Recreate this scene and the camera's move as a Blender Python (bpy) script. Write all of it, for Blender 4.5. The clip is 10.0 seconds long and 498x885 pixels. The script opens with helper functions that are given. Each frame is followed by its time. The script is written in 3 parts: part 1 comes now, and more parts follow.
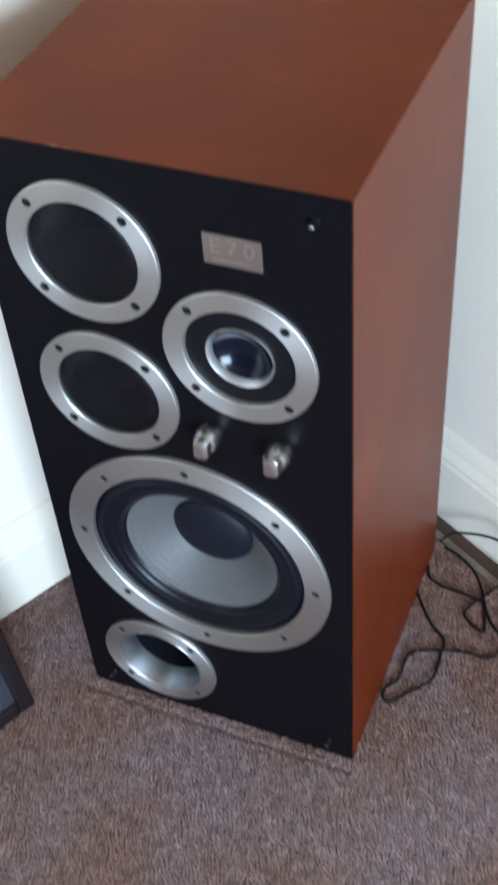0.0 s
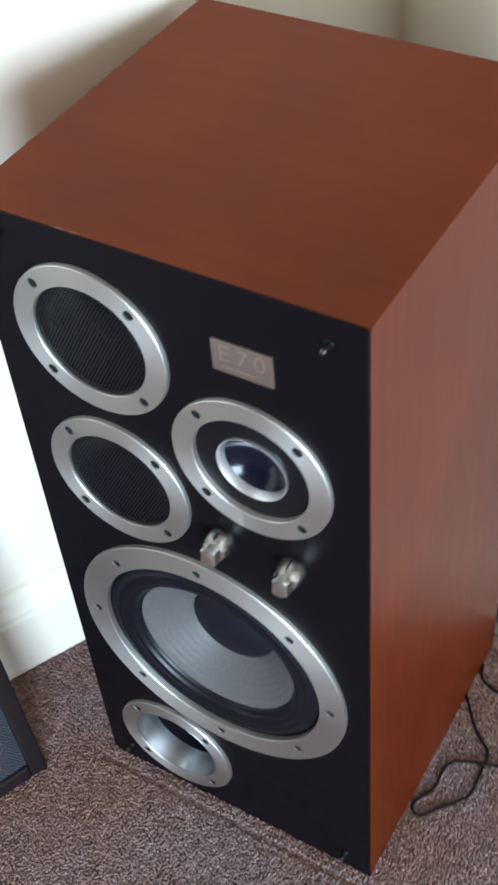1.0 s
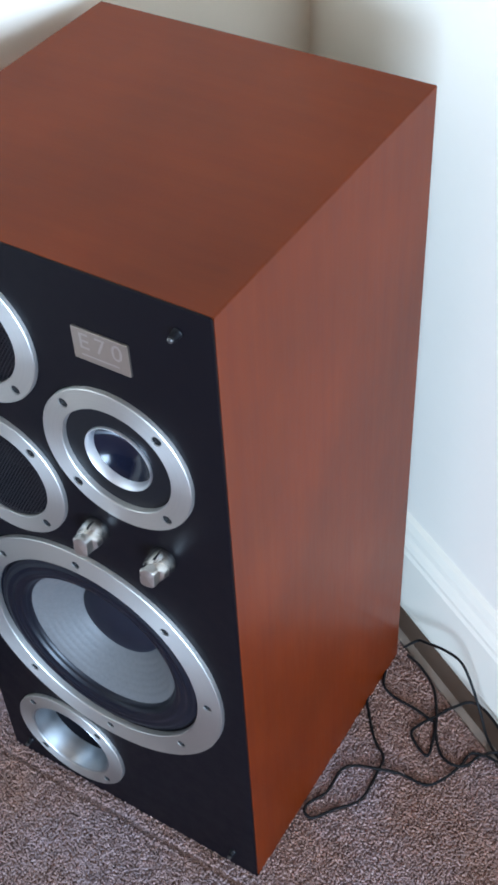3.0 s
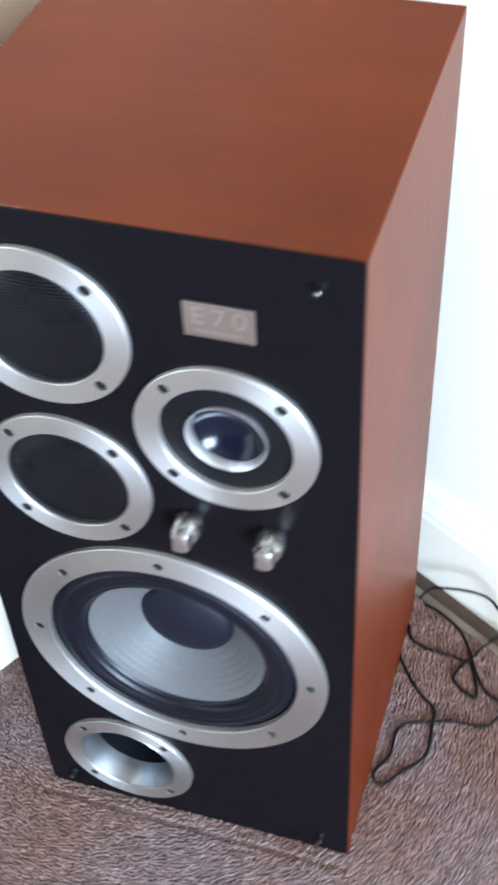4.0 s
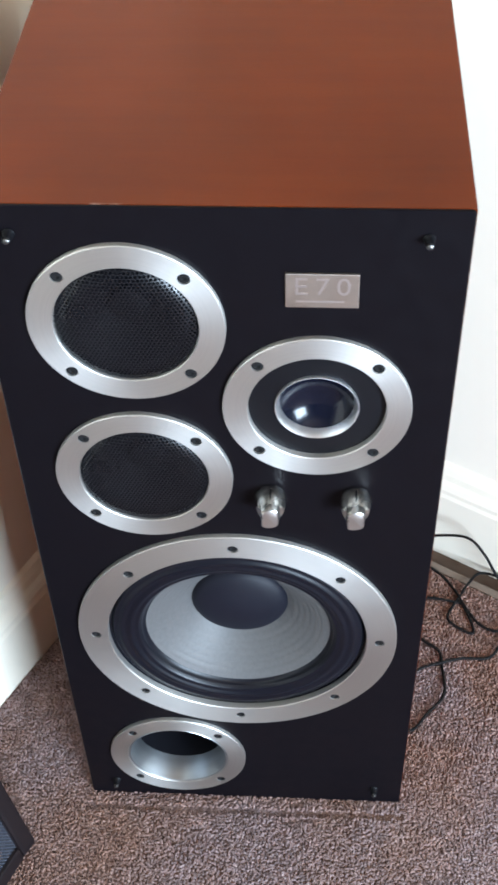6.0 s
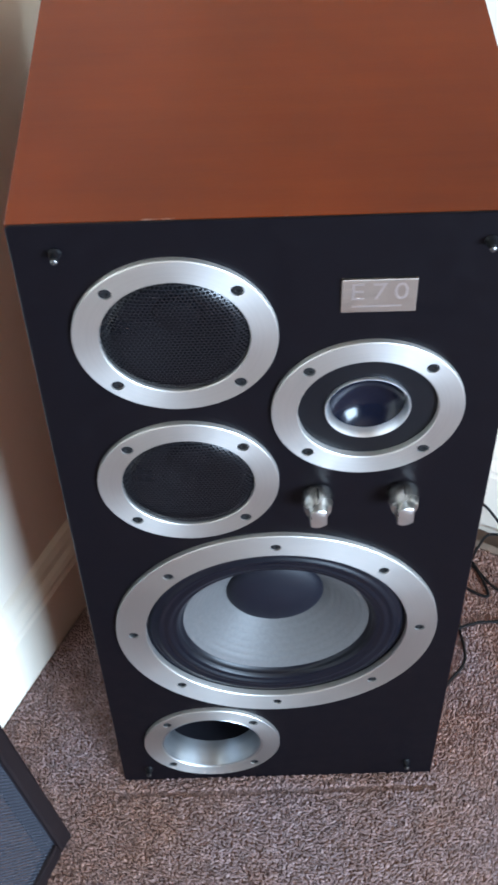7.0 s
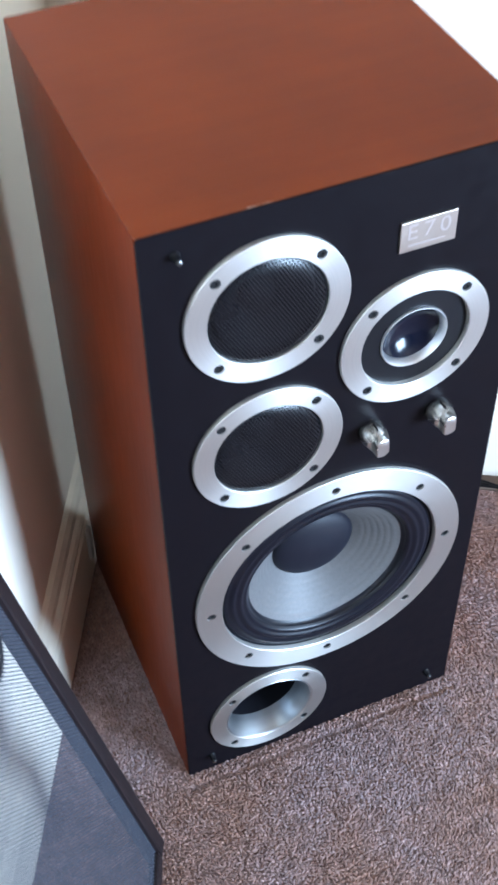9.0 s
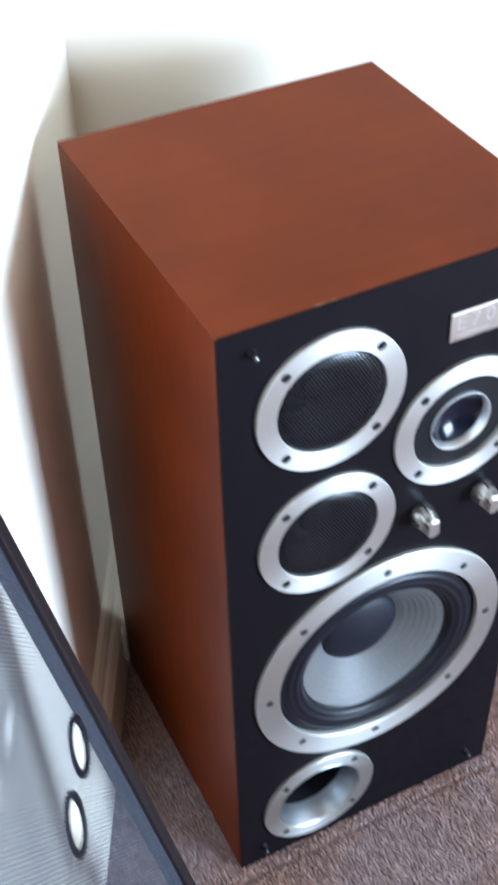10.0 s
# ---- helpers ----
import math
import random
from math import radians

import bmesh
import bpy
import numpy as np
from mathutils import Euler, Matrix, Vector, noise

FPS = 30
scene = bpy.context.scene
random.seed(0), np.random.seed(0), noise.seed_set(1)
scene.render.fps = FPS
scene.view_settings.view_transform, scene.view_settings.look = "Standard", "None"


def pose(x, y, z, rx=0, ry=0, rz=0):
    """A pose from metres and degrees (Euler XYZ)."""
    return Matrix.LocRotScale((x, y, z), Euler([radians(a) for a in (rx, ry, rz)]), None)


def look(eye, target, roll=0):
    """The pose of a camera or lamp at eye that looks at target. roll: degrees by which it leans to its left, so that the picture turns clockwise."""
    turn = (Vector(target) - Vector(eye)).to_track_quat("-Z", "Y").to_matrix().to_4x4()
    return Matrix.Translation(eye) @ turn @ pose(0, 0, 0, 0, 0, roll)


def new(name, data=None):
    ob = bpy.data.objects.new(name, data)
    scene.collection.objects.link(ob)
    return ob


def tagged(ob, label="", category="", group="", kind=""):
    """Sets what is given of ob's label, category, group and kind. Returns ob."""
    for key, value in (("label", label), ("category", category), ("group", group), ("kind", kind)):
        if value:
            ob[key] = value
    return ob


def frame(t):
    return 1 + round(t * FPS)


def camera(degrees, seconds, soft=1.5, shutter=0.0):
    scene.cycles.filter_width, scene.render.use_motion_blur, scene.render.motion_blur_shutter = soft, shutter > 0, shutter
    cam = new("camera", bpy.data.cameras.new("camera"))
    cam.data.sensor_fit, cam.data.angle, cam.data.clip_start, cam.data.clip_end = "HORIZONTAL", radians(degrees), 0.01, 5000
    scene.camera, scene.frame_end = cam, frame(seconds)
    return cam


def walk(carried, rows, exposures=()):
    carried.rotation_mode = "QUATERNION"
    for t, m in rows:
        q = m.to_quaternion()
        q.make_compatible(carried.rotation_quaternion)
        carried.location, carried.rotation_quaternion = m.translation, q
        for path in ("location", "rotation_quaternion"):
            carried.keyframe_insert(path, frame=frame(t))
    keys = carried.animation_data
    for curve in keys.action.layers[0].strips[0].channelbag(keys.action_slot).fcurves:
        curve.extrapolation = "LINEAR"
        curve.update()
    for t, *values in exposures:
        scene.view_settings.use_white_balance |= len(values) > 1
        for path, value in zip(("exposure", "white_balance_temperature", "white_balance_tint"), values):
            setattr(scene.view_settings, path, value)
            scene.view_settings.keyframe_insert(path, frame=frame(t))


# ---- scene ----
cam = camera(22.7, 10.0, soft=3.0, shutter=0.9)
PATH = [
    (0, (0.419, -0.721, 1.332), (-0.187, 0.536, -0.1), -4.9),
    (0.5, (0.374, -0.626, 1.332), (-0.232, 0.61, -0.119), -4.3),
    (1, (0.445, -0.543, 1.328), (-0.346, 0.601, -0.11), -5.8),
    (1.5, (0.52, -0.482, 1.323), (-0.346, 0.603, -0.117), -6.9),
    (2, (0.574, -0.482, 1.333), (-0.313, 0.606, -0.092), -6.0),
    (2.2, (0.571, -0.484, 1.326), (-0.301, 0.616, -0.098), -5.5),
    (3.3, (0.516, -0.527, 1.315), (-0.243, 0.67, -0.097), -3.4),
    (3.5, (0.482, -0.52, 1.308), (-0.243, 0.673, -0.124), -3.9),
    (4, (0.302, -0.603, 1.274), (-0.165, 0.711, -0.159), -3.4),
    (4.5, (0.176, -0.679, 1.278), (-0.081, 0.705, -0.142), -3.6),
    (5, (0.139, -0.672, 1.276), (-0.076, 0.703, -0.161), -3.4),
    (5.2, (0.126, -0.684, 1.274), (-0.065, 0.705, -0.153), -3.3),
    (6.3, (0.046, -0.667, 1.289), (-0.033, 0.696, -0.171), -1.6),
    (6.5, (0.03, -0.654, 1.296), (-0.031, 0.69, -0.184), -1.7),
    (7, (-0.017, -0.623, 1.307), (-0.023, 0.677, -0.213), -1.9),
    (7.5, (-0.093, -0.636, 1.313), (0.008, 0.659, -0.208), -2.3),
    (8, (-0.171, -0.657, 1.314), (0.03, 0.653, -0.183), -2.6),
    (8.5, (-0.255, -0.68, 1.321), (0.077, 0.627, -0.156), -2.6),
    (9, (-0.366, -0.68, 1.352), (0.146, 0.568, -0.124), -1.2),
    (9.2, (-0.41, -0.691, 1.373), (0.158, 0.555, -0.084), -1.1),
    (9.5, (-0.431, -0.705, 1.369), (0.156, 0.583, -0.044), -1.2),
    (10, (-0.473, -0.682, 1.379), (0.162, 0.644, 0.023), -1.7),
]
walk(cam, [(t, look(eye, target, roll)) for t, eye, target, roll in PATH],
     exposures=[(0.0, -1.03, 6350, 10), (0.5, -1.00, 6700, 10), (1.0, -0.96, 6700, 10), (1.5, -0.74, 6150, 10), (2.2, -0.80, 5800, 10), (3.5, -0.58, 6100, 10),
                (4.0, -0.24, 6300, 10), (4.5, -0.48, 6450, 10), (5.0, -0.48, 6650, 10), (5.2, -0.48, 6700, 10), (6.5, -0.44, 6700, 10), (7.0, -0.53, 6250, 10), (7.5, -0.46, 6080, 10),
                (8.0, -0.31, 5920, 10), (9.0, -0.23, 5860, 10), (9.5, -0.18, 5930, 10), (10.0, -0.32, 6170, 10)])

# ---- world and light ----
world = bpy.data.worlds.new("world")
scene.world = world
world.use_nodes = True
wn = world.node_tree.nodes
sky = wn.new("ShaderNodeTexSky")
sky.sky_type, sky.sun_disc = "NISHITA", False
sky.sun_elevation, sky.sun_rotation = radians(40), radians(200)
world.node_tree.links.new(sky.outputs["Color"], wn["Background"].inputs["Color"])
wn["Background"].inputs["Strength"].default_value = 0.12

# The room stands turned to the loudspeaker. In its own axes x runs out from the back wall, y out from the left wall.
ROOM = pose(-0.0662, 0.5694, 0, 0, 0, 240)
LEFT = pose(0, -0.0155, 0, 0, 0, 2.6)     # the left wall stands a little out of square
LONG, WIDE, HIGH = 5.0, 3.5, 2.4
WIN = (1.20, 2.75, 0.40, 1.65)     # the window: from, to, sill, head

lamp = bpy.data.lights.new("window_light", "AREA")
lamp.shape, lamp.size, lamp.size_y, lamp.energy, lamp.color = "RECTANGLE", WIN[1] - WIN[0], WIN[3] - WIN[2], 585, (0.640, 0.836, 1.060)
lamp_ob = new("window_light", lamp)
lamp_ob.matrix_world = ROOM @ look(((WIN[0] + WIN[1]) / 2, WIDE + 0.06, (WIN[2] + WIN[3]) / 2), ((WIN[0] + WIN[1]) / 2, 0, (WIN[2] + WIN[3]) / 2))


# ---- materials ----
def nodes_of(name, rough=0.5, metal=0.0, colour=(0.5, 0.5, 0.5), spec=0.5):
    m = bpy.data.materials.new(name)
    m.use_nodes = True
    nt = m.node_tree
    b = nt.nodes["Principled BSDF"]
    b.inputs["Roughness"].default_value, b.inputs["Metallic"].default_value = rough, metal
    b.inputs["Base Color"].default_value = (*colour, 1)
    b.inputs["Specular IOR Level"].default_value = spec
    return m, nt, b


def coords(nt, scale=(1, 1, 1)):
    tc, mp = nt.nodes.new("ShaderNodeTexCoord"), nt.nodes.new("ShaderNodeMapping")
    mp.inputs["Scale"].default_value = scale
    nt.links.new(tc.outputs["Object"], mp.inputs["Vector"])
    return mp.outputs["Vector"]


def noise_of(nt, vec, scale, detail=4.0, rough=0.55):
    n = nt.nodes.new("ShaderNodeTexNoise")
    n.inputs["Scale"].default_value, n.inputs["Detail"].default_value, n.inputs["Roughness"].default_value = scale, detail, rough
    nt.links.new(vec, n.inputs["Vector"])
    return n.outputs["Fac"]


def ramp(nt, fac, *stops):
    r = nt.nodes.new("ShaderNodeValToRGB")
    while len(r.color_ramp.elements) < len(stops):
        r.color_ramp.elements.new(0.5)
    for e, (p, c) in zip(r.color_ramp.elements, stops):
        e.position, e.color = p, (*c, 1) if not isinstance(c, (int, float)) else (c, c, c, 1)
    nt.links.new(fac, r.inputs["Fac"])
    return r.outputs["Color"]


def mixed(nt, a, b, fac, mode="MIX"):
    x = nt.nodes.new("ShaderNodeMix")
    x.data_type, x.blend_type = "RGBA", mode
    for sock, v in ((x.inputs[0], fac), (x.inputs[6], a), (x.inputs[7], b)):
        if isinstance(v, bpy.types.NodeSocket):
            nt.links.new(v, sock)
        else:
            sock.default_value = v if isinstance(v, (int, float)) else (*v, 1)
    return x.outputs[2]


def bumped(nt, b, height, strength, distance=0.001):
    n = nt.nodes.new("ShaderNodeBump")
    n.inputs["Strength"].default_value, n.inputs["Distance"].default_value = strength, distance
    nt.links.new(height, n.inputs["Height"])
    nt.links.new(n.outputs["Normal"], b.inputs["Normal"])


def wood(name, grain, tone, coat, worn=False, rough=0.26, figure=1.0):
    """Reddish brown veneer; grain: the scale of the noise along each axis; worn: a chipped front edge."""
    m, nt, b = nodes_of(name, 0.5, spec=0.05)
    v = coords(nt, grain)
    fine, broad = noise_of(nt, v, 30, 6, 0.65), noise_of(nt, v, 5, 4, 0.6)
    blot = noise_of(nt, coords(nt), 5.5, 3)
    red, green, blue = tone
    def shade(k):
        return (red * k, green * k * k, blue * k * k)
    c1 = ramp(nt, fine, (0.3, shade(1 - 0.08 * figure)), (0.7, shade(1 + 0.06 * figure)))
    c2 = ramp(nt, broad, (0.3, shade(1 - 0.10 * figure)), (0.7, shade(1 + 0.09 * figure)))
    c = mixed(nt, c1, c2, 0.5)
    c = mixed(nt, c, ramp(nt, blot, (0.3, 0.74), (0.7, 1.15)), 0.75, "MULTIPLY")
    if worn:
        tc, sep = nt.nodes.new("ShaderNodeTexCoord"), nt.nodes.new("ShaderNodeSeparateXYZ")
        nt.links.new(tc.outputs["Object"], sep.inputs[0])
        edge = nt.nodes.new("ShaderNodeMath")
        edge.operation = "LESS_THAN"
        edge.inputs[1].default_value = 0.0034
        nt.links.new(sep.outputs["Y"], edge.inputs[0])
        chips = ramp(nt, noise_of(nt, tc.outputs["Object"], 34, 5, 0.7), (0.56, 0.0), (0.68, 0.8))
        both = nt.nodes.new("ShaderNodeMath")
        both.operation = "MULTIPLY"
        nt.links.new(edge.outputs[0], both.inputs[0]), nt.links.new(chips, both.inputs[1])
        c = mixed(nt, c, (0.26, 0.16, 0.12), both.outputs[0])
    nt.links.new(c, b.inputs["Base Color"])
    nt.links.new(ramp(nt, fine, (0.2, 0.44), (0.8, 0.56)), b.inputs["Roughness"])
    bumped(nt, b, fine, 0.05, 0.0005)
    b.inputs["Coat Weight"].default_value, b.inputs["Coat Roughness"].default_value = coat, rough
    return m


def brushed(name, colour, rough):
    """Turned aluminium: fine rings round the piece's own y axis."""
    m, nt, b = nodes_of(name, rough, 1.0, colour)
    tc, sep = nt.nodes.new("ShaderNodeTexCoord"), nt.nodes.new("ShaderNodeSeparateXYZ")
    nt.links.new(tc.outputs["Object"], sep.inputs[0])
    comb, length = nt.nodes.new("ShaderNodeCombineXYZ"), nt.nodes.new("ShaderNodeVectorMath")
    nt.links.new(sep.outputs["X"], comb.inputs["X"]), nt.links.new(sep.outputs["Z"], comb.inputs["Y"])
    length.operation = "LENGTH"
    nt.links.new(comb.outputs[0], length.inputs[0])
    line = nt.nodes.new("ShaderNodeTexNoise")
    line.noise_dimensions = "1D"
    line.inputs["Scale"].default_value, line.inputs["Detail"].default_value = 900, 3
    nt.links.new(length.outputs["Value"], line.inputs["W"])
    nt.links.new(mixed(nt, [k * 0.955 for k in colour], colour, ramp(nt, line.outputs["Fac"], (0.35, 0.0), (0.65, 1.0))), b.inputs["Base Color"])
    smear = noise_of(nt, tc.outputs["Object"], 25, 3)
    nt.links.new(ramp(nt, smear, (0.3, rough - 0.015), (0.7, rough + 0.02)), b.inputs["Roughness"])
    tan = nt.nodes.new("ShaderNodeTangent")
    tan.direction_type, tan.axis = "RADIAL", "Y"
    nt.links.new(tan.outputs[0], b.inputs["Tangent"])
    b.inputs["Anisotropic"].default_value, b.inputs["Anisotropic Rotation"].default_value = 0.5, 0.25
    bumped(nt, b, line.outputs["Fac"], 0.012, 0.0002)
    return m


def plain(name, colour, rough, metal=0.0, scale=60, vary=0.15, bump=0.05, spec=0.5):
    m, nt, b = nodes_of(name, rough, metal, colour, spec)
    v = coords(nt)
    n, w = noise_of(nt, v, scale, 4), noise_of(nt, v, scale / 12, 3)
    c = mixed(nt, [k * (1 - vary) for k in colour], [min(1, k * (1 + vary)) for k in colour], mixed(nt, n, w, 0.5))
    nt.links.new(c, b.inputs["Base Color"])
    nt.links.new(ramp(nt, w, (0.3, max(0.02, rough - 0.06)), (0.7, min(1, rough + 0.06))), b.inputs["Roughness"])
    bumped(nt, b, n, bump, 0.001)
    return m


WOOD_TOP = wood("veneer_top", (1, 14, 14), (0.133, 0.0204, 0.0010), 0.13, True)
WOOD_SIDE = wood("veneer_side", (14, 14, 1), (0.121, 0.0160, 0.0012), 0.33, rough=0.25, figure=1.6)
BAFFLE = plain("black_vinyl", (0.004, 0.0032, 0.00464), 0.42, scale=700, vary=0.3, bump=0.06, spec=0.095)
ALU = brushed("turned_aluminium", (0.655, 0.643, 0.612), 0.50)
FLARE = brushed("flare_metal", (0.48, 0.512, 0.536), 0.37)
CHROME = plain("polished_metal", (0.58, 0.565, 0.535), 0.25, 1.0, scale=150, vary=0.06, bump=0.02)
LIP = plain("satin_silver", (0.72, 0.728, 0.744), 0.40, 1.0, scale=200, vary=0.05, bump=0.01)
SCREW = plain("dark_screw", (0.0096, 0.0096, 0.0104), 0.5, scale=300, spec=0.2)
RUBBER = plain("black_rubber", (0.0024, 0.0032, 0.00704), 0.36, scale=120, vary=0.25, bump=0.03, spec=0.36)
GLOSS = plain("gloss_black", (0.004, 0.005, 0.011), 0.15, scale=80, bump=0.004, spec=0.28)
PLATE = plain("matt_black_plate", (0.004, 0.004, 0.0056), 0.45, scale=300, bump=0.04, spec=0.22)
CONE_DARK = plain("dark_cone", (0.0056, 0.0056, 0.008), 0.6, scale=200, spec=0.12)
MESH = plain("black_mesh", (0.006, 0.006, 0.008), 0.30, 0.0, scale=200, spec=0.5)
CAP = plain("dust_cap", (0.00464, 0.00496, 0.0104), 0.55, scale=400, vary=0.2, bump=0.05, spec=0.3)
# Dark tone for walls out of view, set low to hold down bounce light.
FAR = plain("unseen_wall_dark", (0.082, 0.046, 0.026), 0.8, scale=60, vary=0.05)
WALL = plain("cream_wall_paint", (0.87, 0.792, 0.672), 0.75, scale=90, vary=0.02, bump=0.08)
TRIM = plain("white_gloss_paint", (0.86, 0.79, 0.66), 0.45, scale=40, vary=0.03, bump=0.05)
# Ceiling colour chosen for how much warm fill it sends down.
CEIL = plain("ceiling_fill_tone", (0.30, 0.20, 0.13), 0.85, scale=60, vary=0.02)
PEG = plain("bright_steel", (0.168, 0.164, 0.16), 0.32, 1.0, scale=200)
BOARD = plain("bare_boards", (0.092, 0.0544, 0.036), 0.6, scale=50, vary=0.35, bump=0.2)
STRIP = plain("gripper_wood", (0.20, 0.150, 0.115), 0.5, scale=90, vary=0.25, bump=0.2)
CABLE = plain("black_cable", (0.005, 0.004, 0.0042), 0.6, scale=200, spec=0.2)
FRAME = plain("black_frame", (0.0112, 0.0072, 0.008), 0.5, scale=90, vary=0.3, bump=0.06, spec=0.2)
BAR = plain("grey_inner_bar", (0.026, 0.025, 0.030), 0.8, scale=200, spec=0.2)
BADGE = plain("badge_metal", (0.48, 0.415, 0.36), 0.42, 1.0, scale=250, vary=0.12)
BADGE_INK = plain("badge_engraving", (0.62, 0.575, 0.55), 0.40, 1.0)
PLASTIC = plain("white_plastic", (0.44, 0.424, 0.392), 0.4)


def cone_material():
    m, nt, b = nodes_of("grey_pulp_cone", 0.55)
    v = coords(nt)
    n = noise_of(nt, v, 260, 5, 0.7)
    nt.links.new(ramp(nt, n, (0.3, (0.086, 0.083, 0.082)), (0.7, (0.109, 0.105, 0.104))), b.inputs["Base Color"])
    bumped(nt, b, n, 0.06, 0.0004)
    return m


CONE = cone_material()


def carpet_tone(nt, c, v):
    """Broad worn patches, browner and darker, over a pile colour."""
    wide, spot = noise_of(nt, v, 5, 4), noise_of(nt, v, 70, 4)
    c = mixed(nt, c, ramp(nt, wide, (0.42, (0.94, 0.77, 0.62)), (0.61, (1.04, 1.05, 1.07))), 0.85, "MULTIPLY")
    return mixed(nt, c, ramp(nt, spot, (0.32, 0.70), (0.68, 1.28)), 0.9, "MULTIPLY")


def carpet_material():
    m, nt, b = nodes_of("mottled_carpet", 1.0, spec=0.0)
    geo, tc = nt.nodes.new("ShaderNodeNewGeometry"), nt.nodes.new("ShaderNodeTexCoord")
    tuft = ramp(nt, geo.outputs["Random Per Island"], (0.0, (0.260, 0.184, 0.177)), (0.45, (0.290, 0.208, 0.202)), (0.8, (0.316, 0.234, 0.229)), (1.0, (0.385, 0.296, 0.290)))
    nt.links.new(carpet_tone(nt, tuft, tc.outputs["Object"]), b.inputs["Base Color"])
    return m


def carpet_back_material():
    m, nt, b = nodes_of("carpet_ground", 0.95, spec=0.1)
    v = coords(nt)
    n = noise_of(nt, v, 240, 3)
    c = ramp(nt, n, (0.3, (0.190, 0.135, 0.129)), (0.55, (0.227, 0.164, 0.158)), (0.75, (0.268, 0.202, 0.198)))
    nt.links.new(carpet_tone(nt, c, v), b.inputs["Base Color"])
    bumped(nt, b, n, 0.9, 0.004)
    return m


CARPET, CARPET_BACK = carpet_material(), carpet_back_material()


def cloth_material():
    """Open-weave grille cloth: part thread, part gap, in fine ribs."""
    m, nt, b = nodes_of("grille_cloth", 0.85, colour=(0.042, 0.045, 0.058), spec=0.22)
    tc, along, put = nt.nodes.new("ShaderNodeTexCoord"), nt.nodes.new("ShaderNodeVectorMath"), nt.nodes.new("ShaderNodeCombineXYZ")
    along.operation = "DOT_PRODUCT"
    along.inputs[1].default_value = (1.0, 0.0, -0.68)       # the ribs of the weave run aslant
    nt.links.new(tc.outputs["Object"], along.inputs[0])
    nt.links.new(along.outputs["Value"], put.inputs["X"])
    wave = nt.nodes.new("ShaderNodeTexWave")
    wave.wave_type, wave.bands_direction = "BANDS", "X"
    wave.inputs["Scale"].default_value, wave.inputs["Distortion"].default_value = 77, 0.0
    nt.links.new(put.outputs[0], wave.inputs["Vector"])
    gap = nt.nodes.new("ShaderNodeBsdfTransparent")
    mix = nt.nodes.new("ShaderNodeMixShader")
    nt.links.new(ramp(nt, wave.outputs["Fac"], (0.30, 0.06), (0.70, 0.66)), mix.inputs[0])
    nt.links.new(b.outputs[0], mix.inputs[1]), nt.links.new(gap.outputs[0], mix.inputs[2])
    nt.links.new(mix.outputs[0], nt.nodes["Material Output"].inputs["Surface"])
    return m


CLOTH = cloth_material()


# ---- building helpers ----
def part(name, bm, material, parent, label="", at=(0, 0, 0), smooth=False):
    bmesh.ops.recalc_face_normals(bm, faces=bm.faces)
    me = bpy.data.meshes.new(name)
    bm.to_mesh(me)
    bm.free()
    me.materials.append(material)
    if smooth:
        me.polygons.foreach_set("use_smooth", [True] * len(me.polygons))
        me.set_sharp_from_angle(angle=radians(35))
    ob = new(name, me)
    ob.parent = parent
    ob.location = at
    if label:
        ob["label"] = label
    return ob


def empty(name, m=Matrix()):
    ob = new(name)
    ob.empty_display_size = 0.05
    ob.matrix_world = m
    return ob


def add_box(bm, lo, hi):
    vs = [bm.verts.new((x, y, z)) for x in (lo[0], hi[0]) for y in (lo[1], hi[1]) for z in (lo[2], hi[2])]
    for f in ((0, 1, 3, 2), (4, 6, 7, 5), (0, 4, 5, 1), (2, 3, 7, 6), (0, 2, 6, 4), (1, 5, 7, 3)):
        bm.faces.new([vs[i] for i in f])


def box(lo, hi, bevel=0.0, segments=2):
    bm = bmesh.new()
    add_box(bm, lo, hi)
    if bevel:
        bmesh.ops.bevel(bm, geom=bm.edges[:], offset=bevel, segments=segments, affect="EDGES", profile=0.6)
    return bm


def ring_of(bm, r, y, n, cx=0.0, cz=0.0):
    return [bm.verts.new((cx + r * math.cos(2 * math.pi * k / n), y, cz + r * math.sin(2 * math.pi * k / n))) for k in range(n)]


def strip(bm, a, b):
    n = len(a)
    for k in range(n):
        bm.faces.new((a[k], a[(k + 1) % n], b[(k + 1) % n], b[k]))


def lathe(profile, n=64, closed=False, bm=None):
    """A solid of revolution round y from (radius, y) pairs; a radius of 0 closes it."""
    bm = bm or bmesh.new()
    last = first = None
    for r, y in profile:
        now = [bm.verts.new((0, y, 0))] if r == 0 else ring_of(bm, r, y, n)
        if last:
            if len(now) == 1 or len(last) == 1:
                tip, loop = (now[0], last) if len(now) == 1 else (last[0], now)
                for k in range(n):
                    bm.faces.new((tip, loop[k], loop[(k + 1) % n]))
            else:
                strip(bm, last, now)
        first, last = first or now, now
    if closed:
        strip(bm, last, first)
    return bm


def fill_with_holes(bm, loops):
    """One flat face between closed loops of vertices, the first the outline, the rest holes."""
    edges = [bm.edges.get((l[k], l[(k + 1) % len(l)])) or bm.edges.new((l[k], l[(k + 1) % len(l)])) for l in loops for k in range(len(l))]
    bmesh.ops.triangle_fill(bm, use_beauty=True, use_dissolve=False, edges=edges)


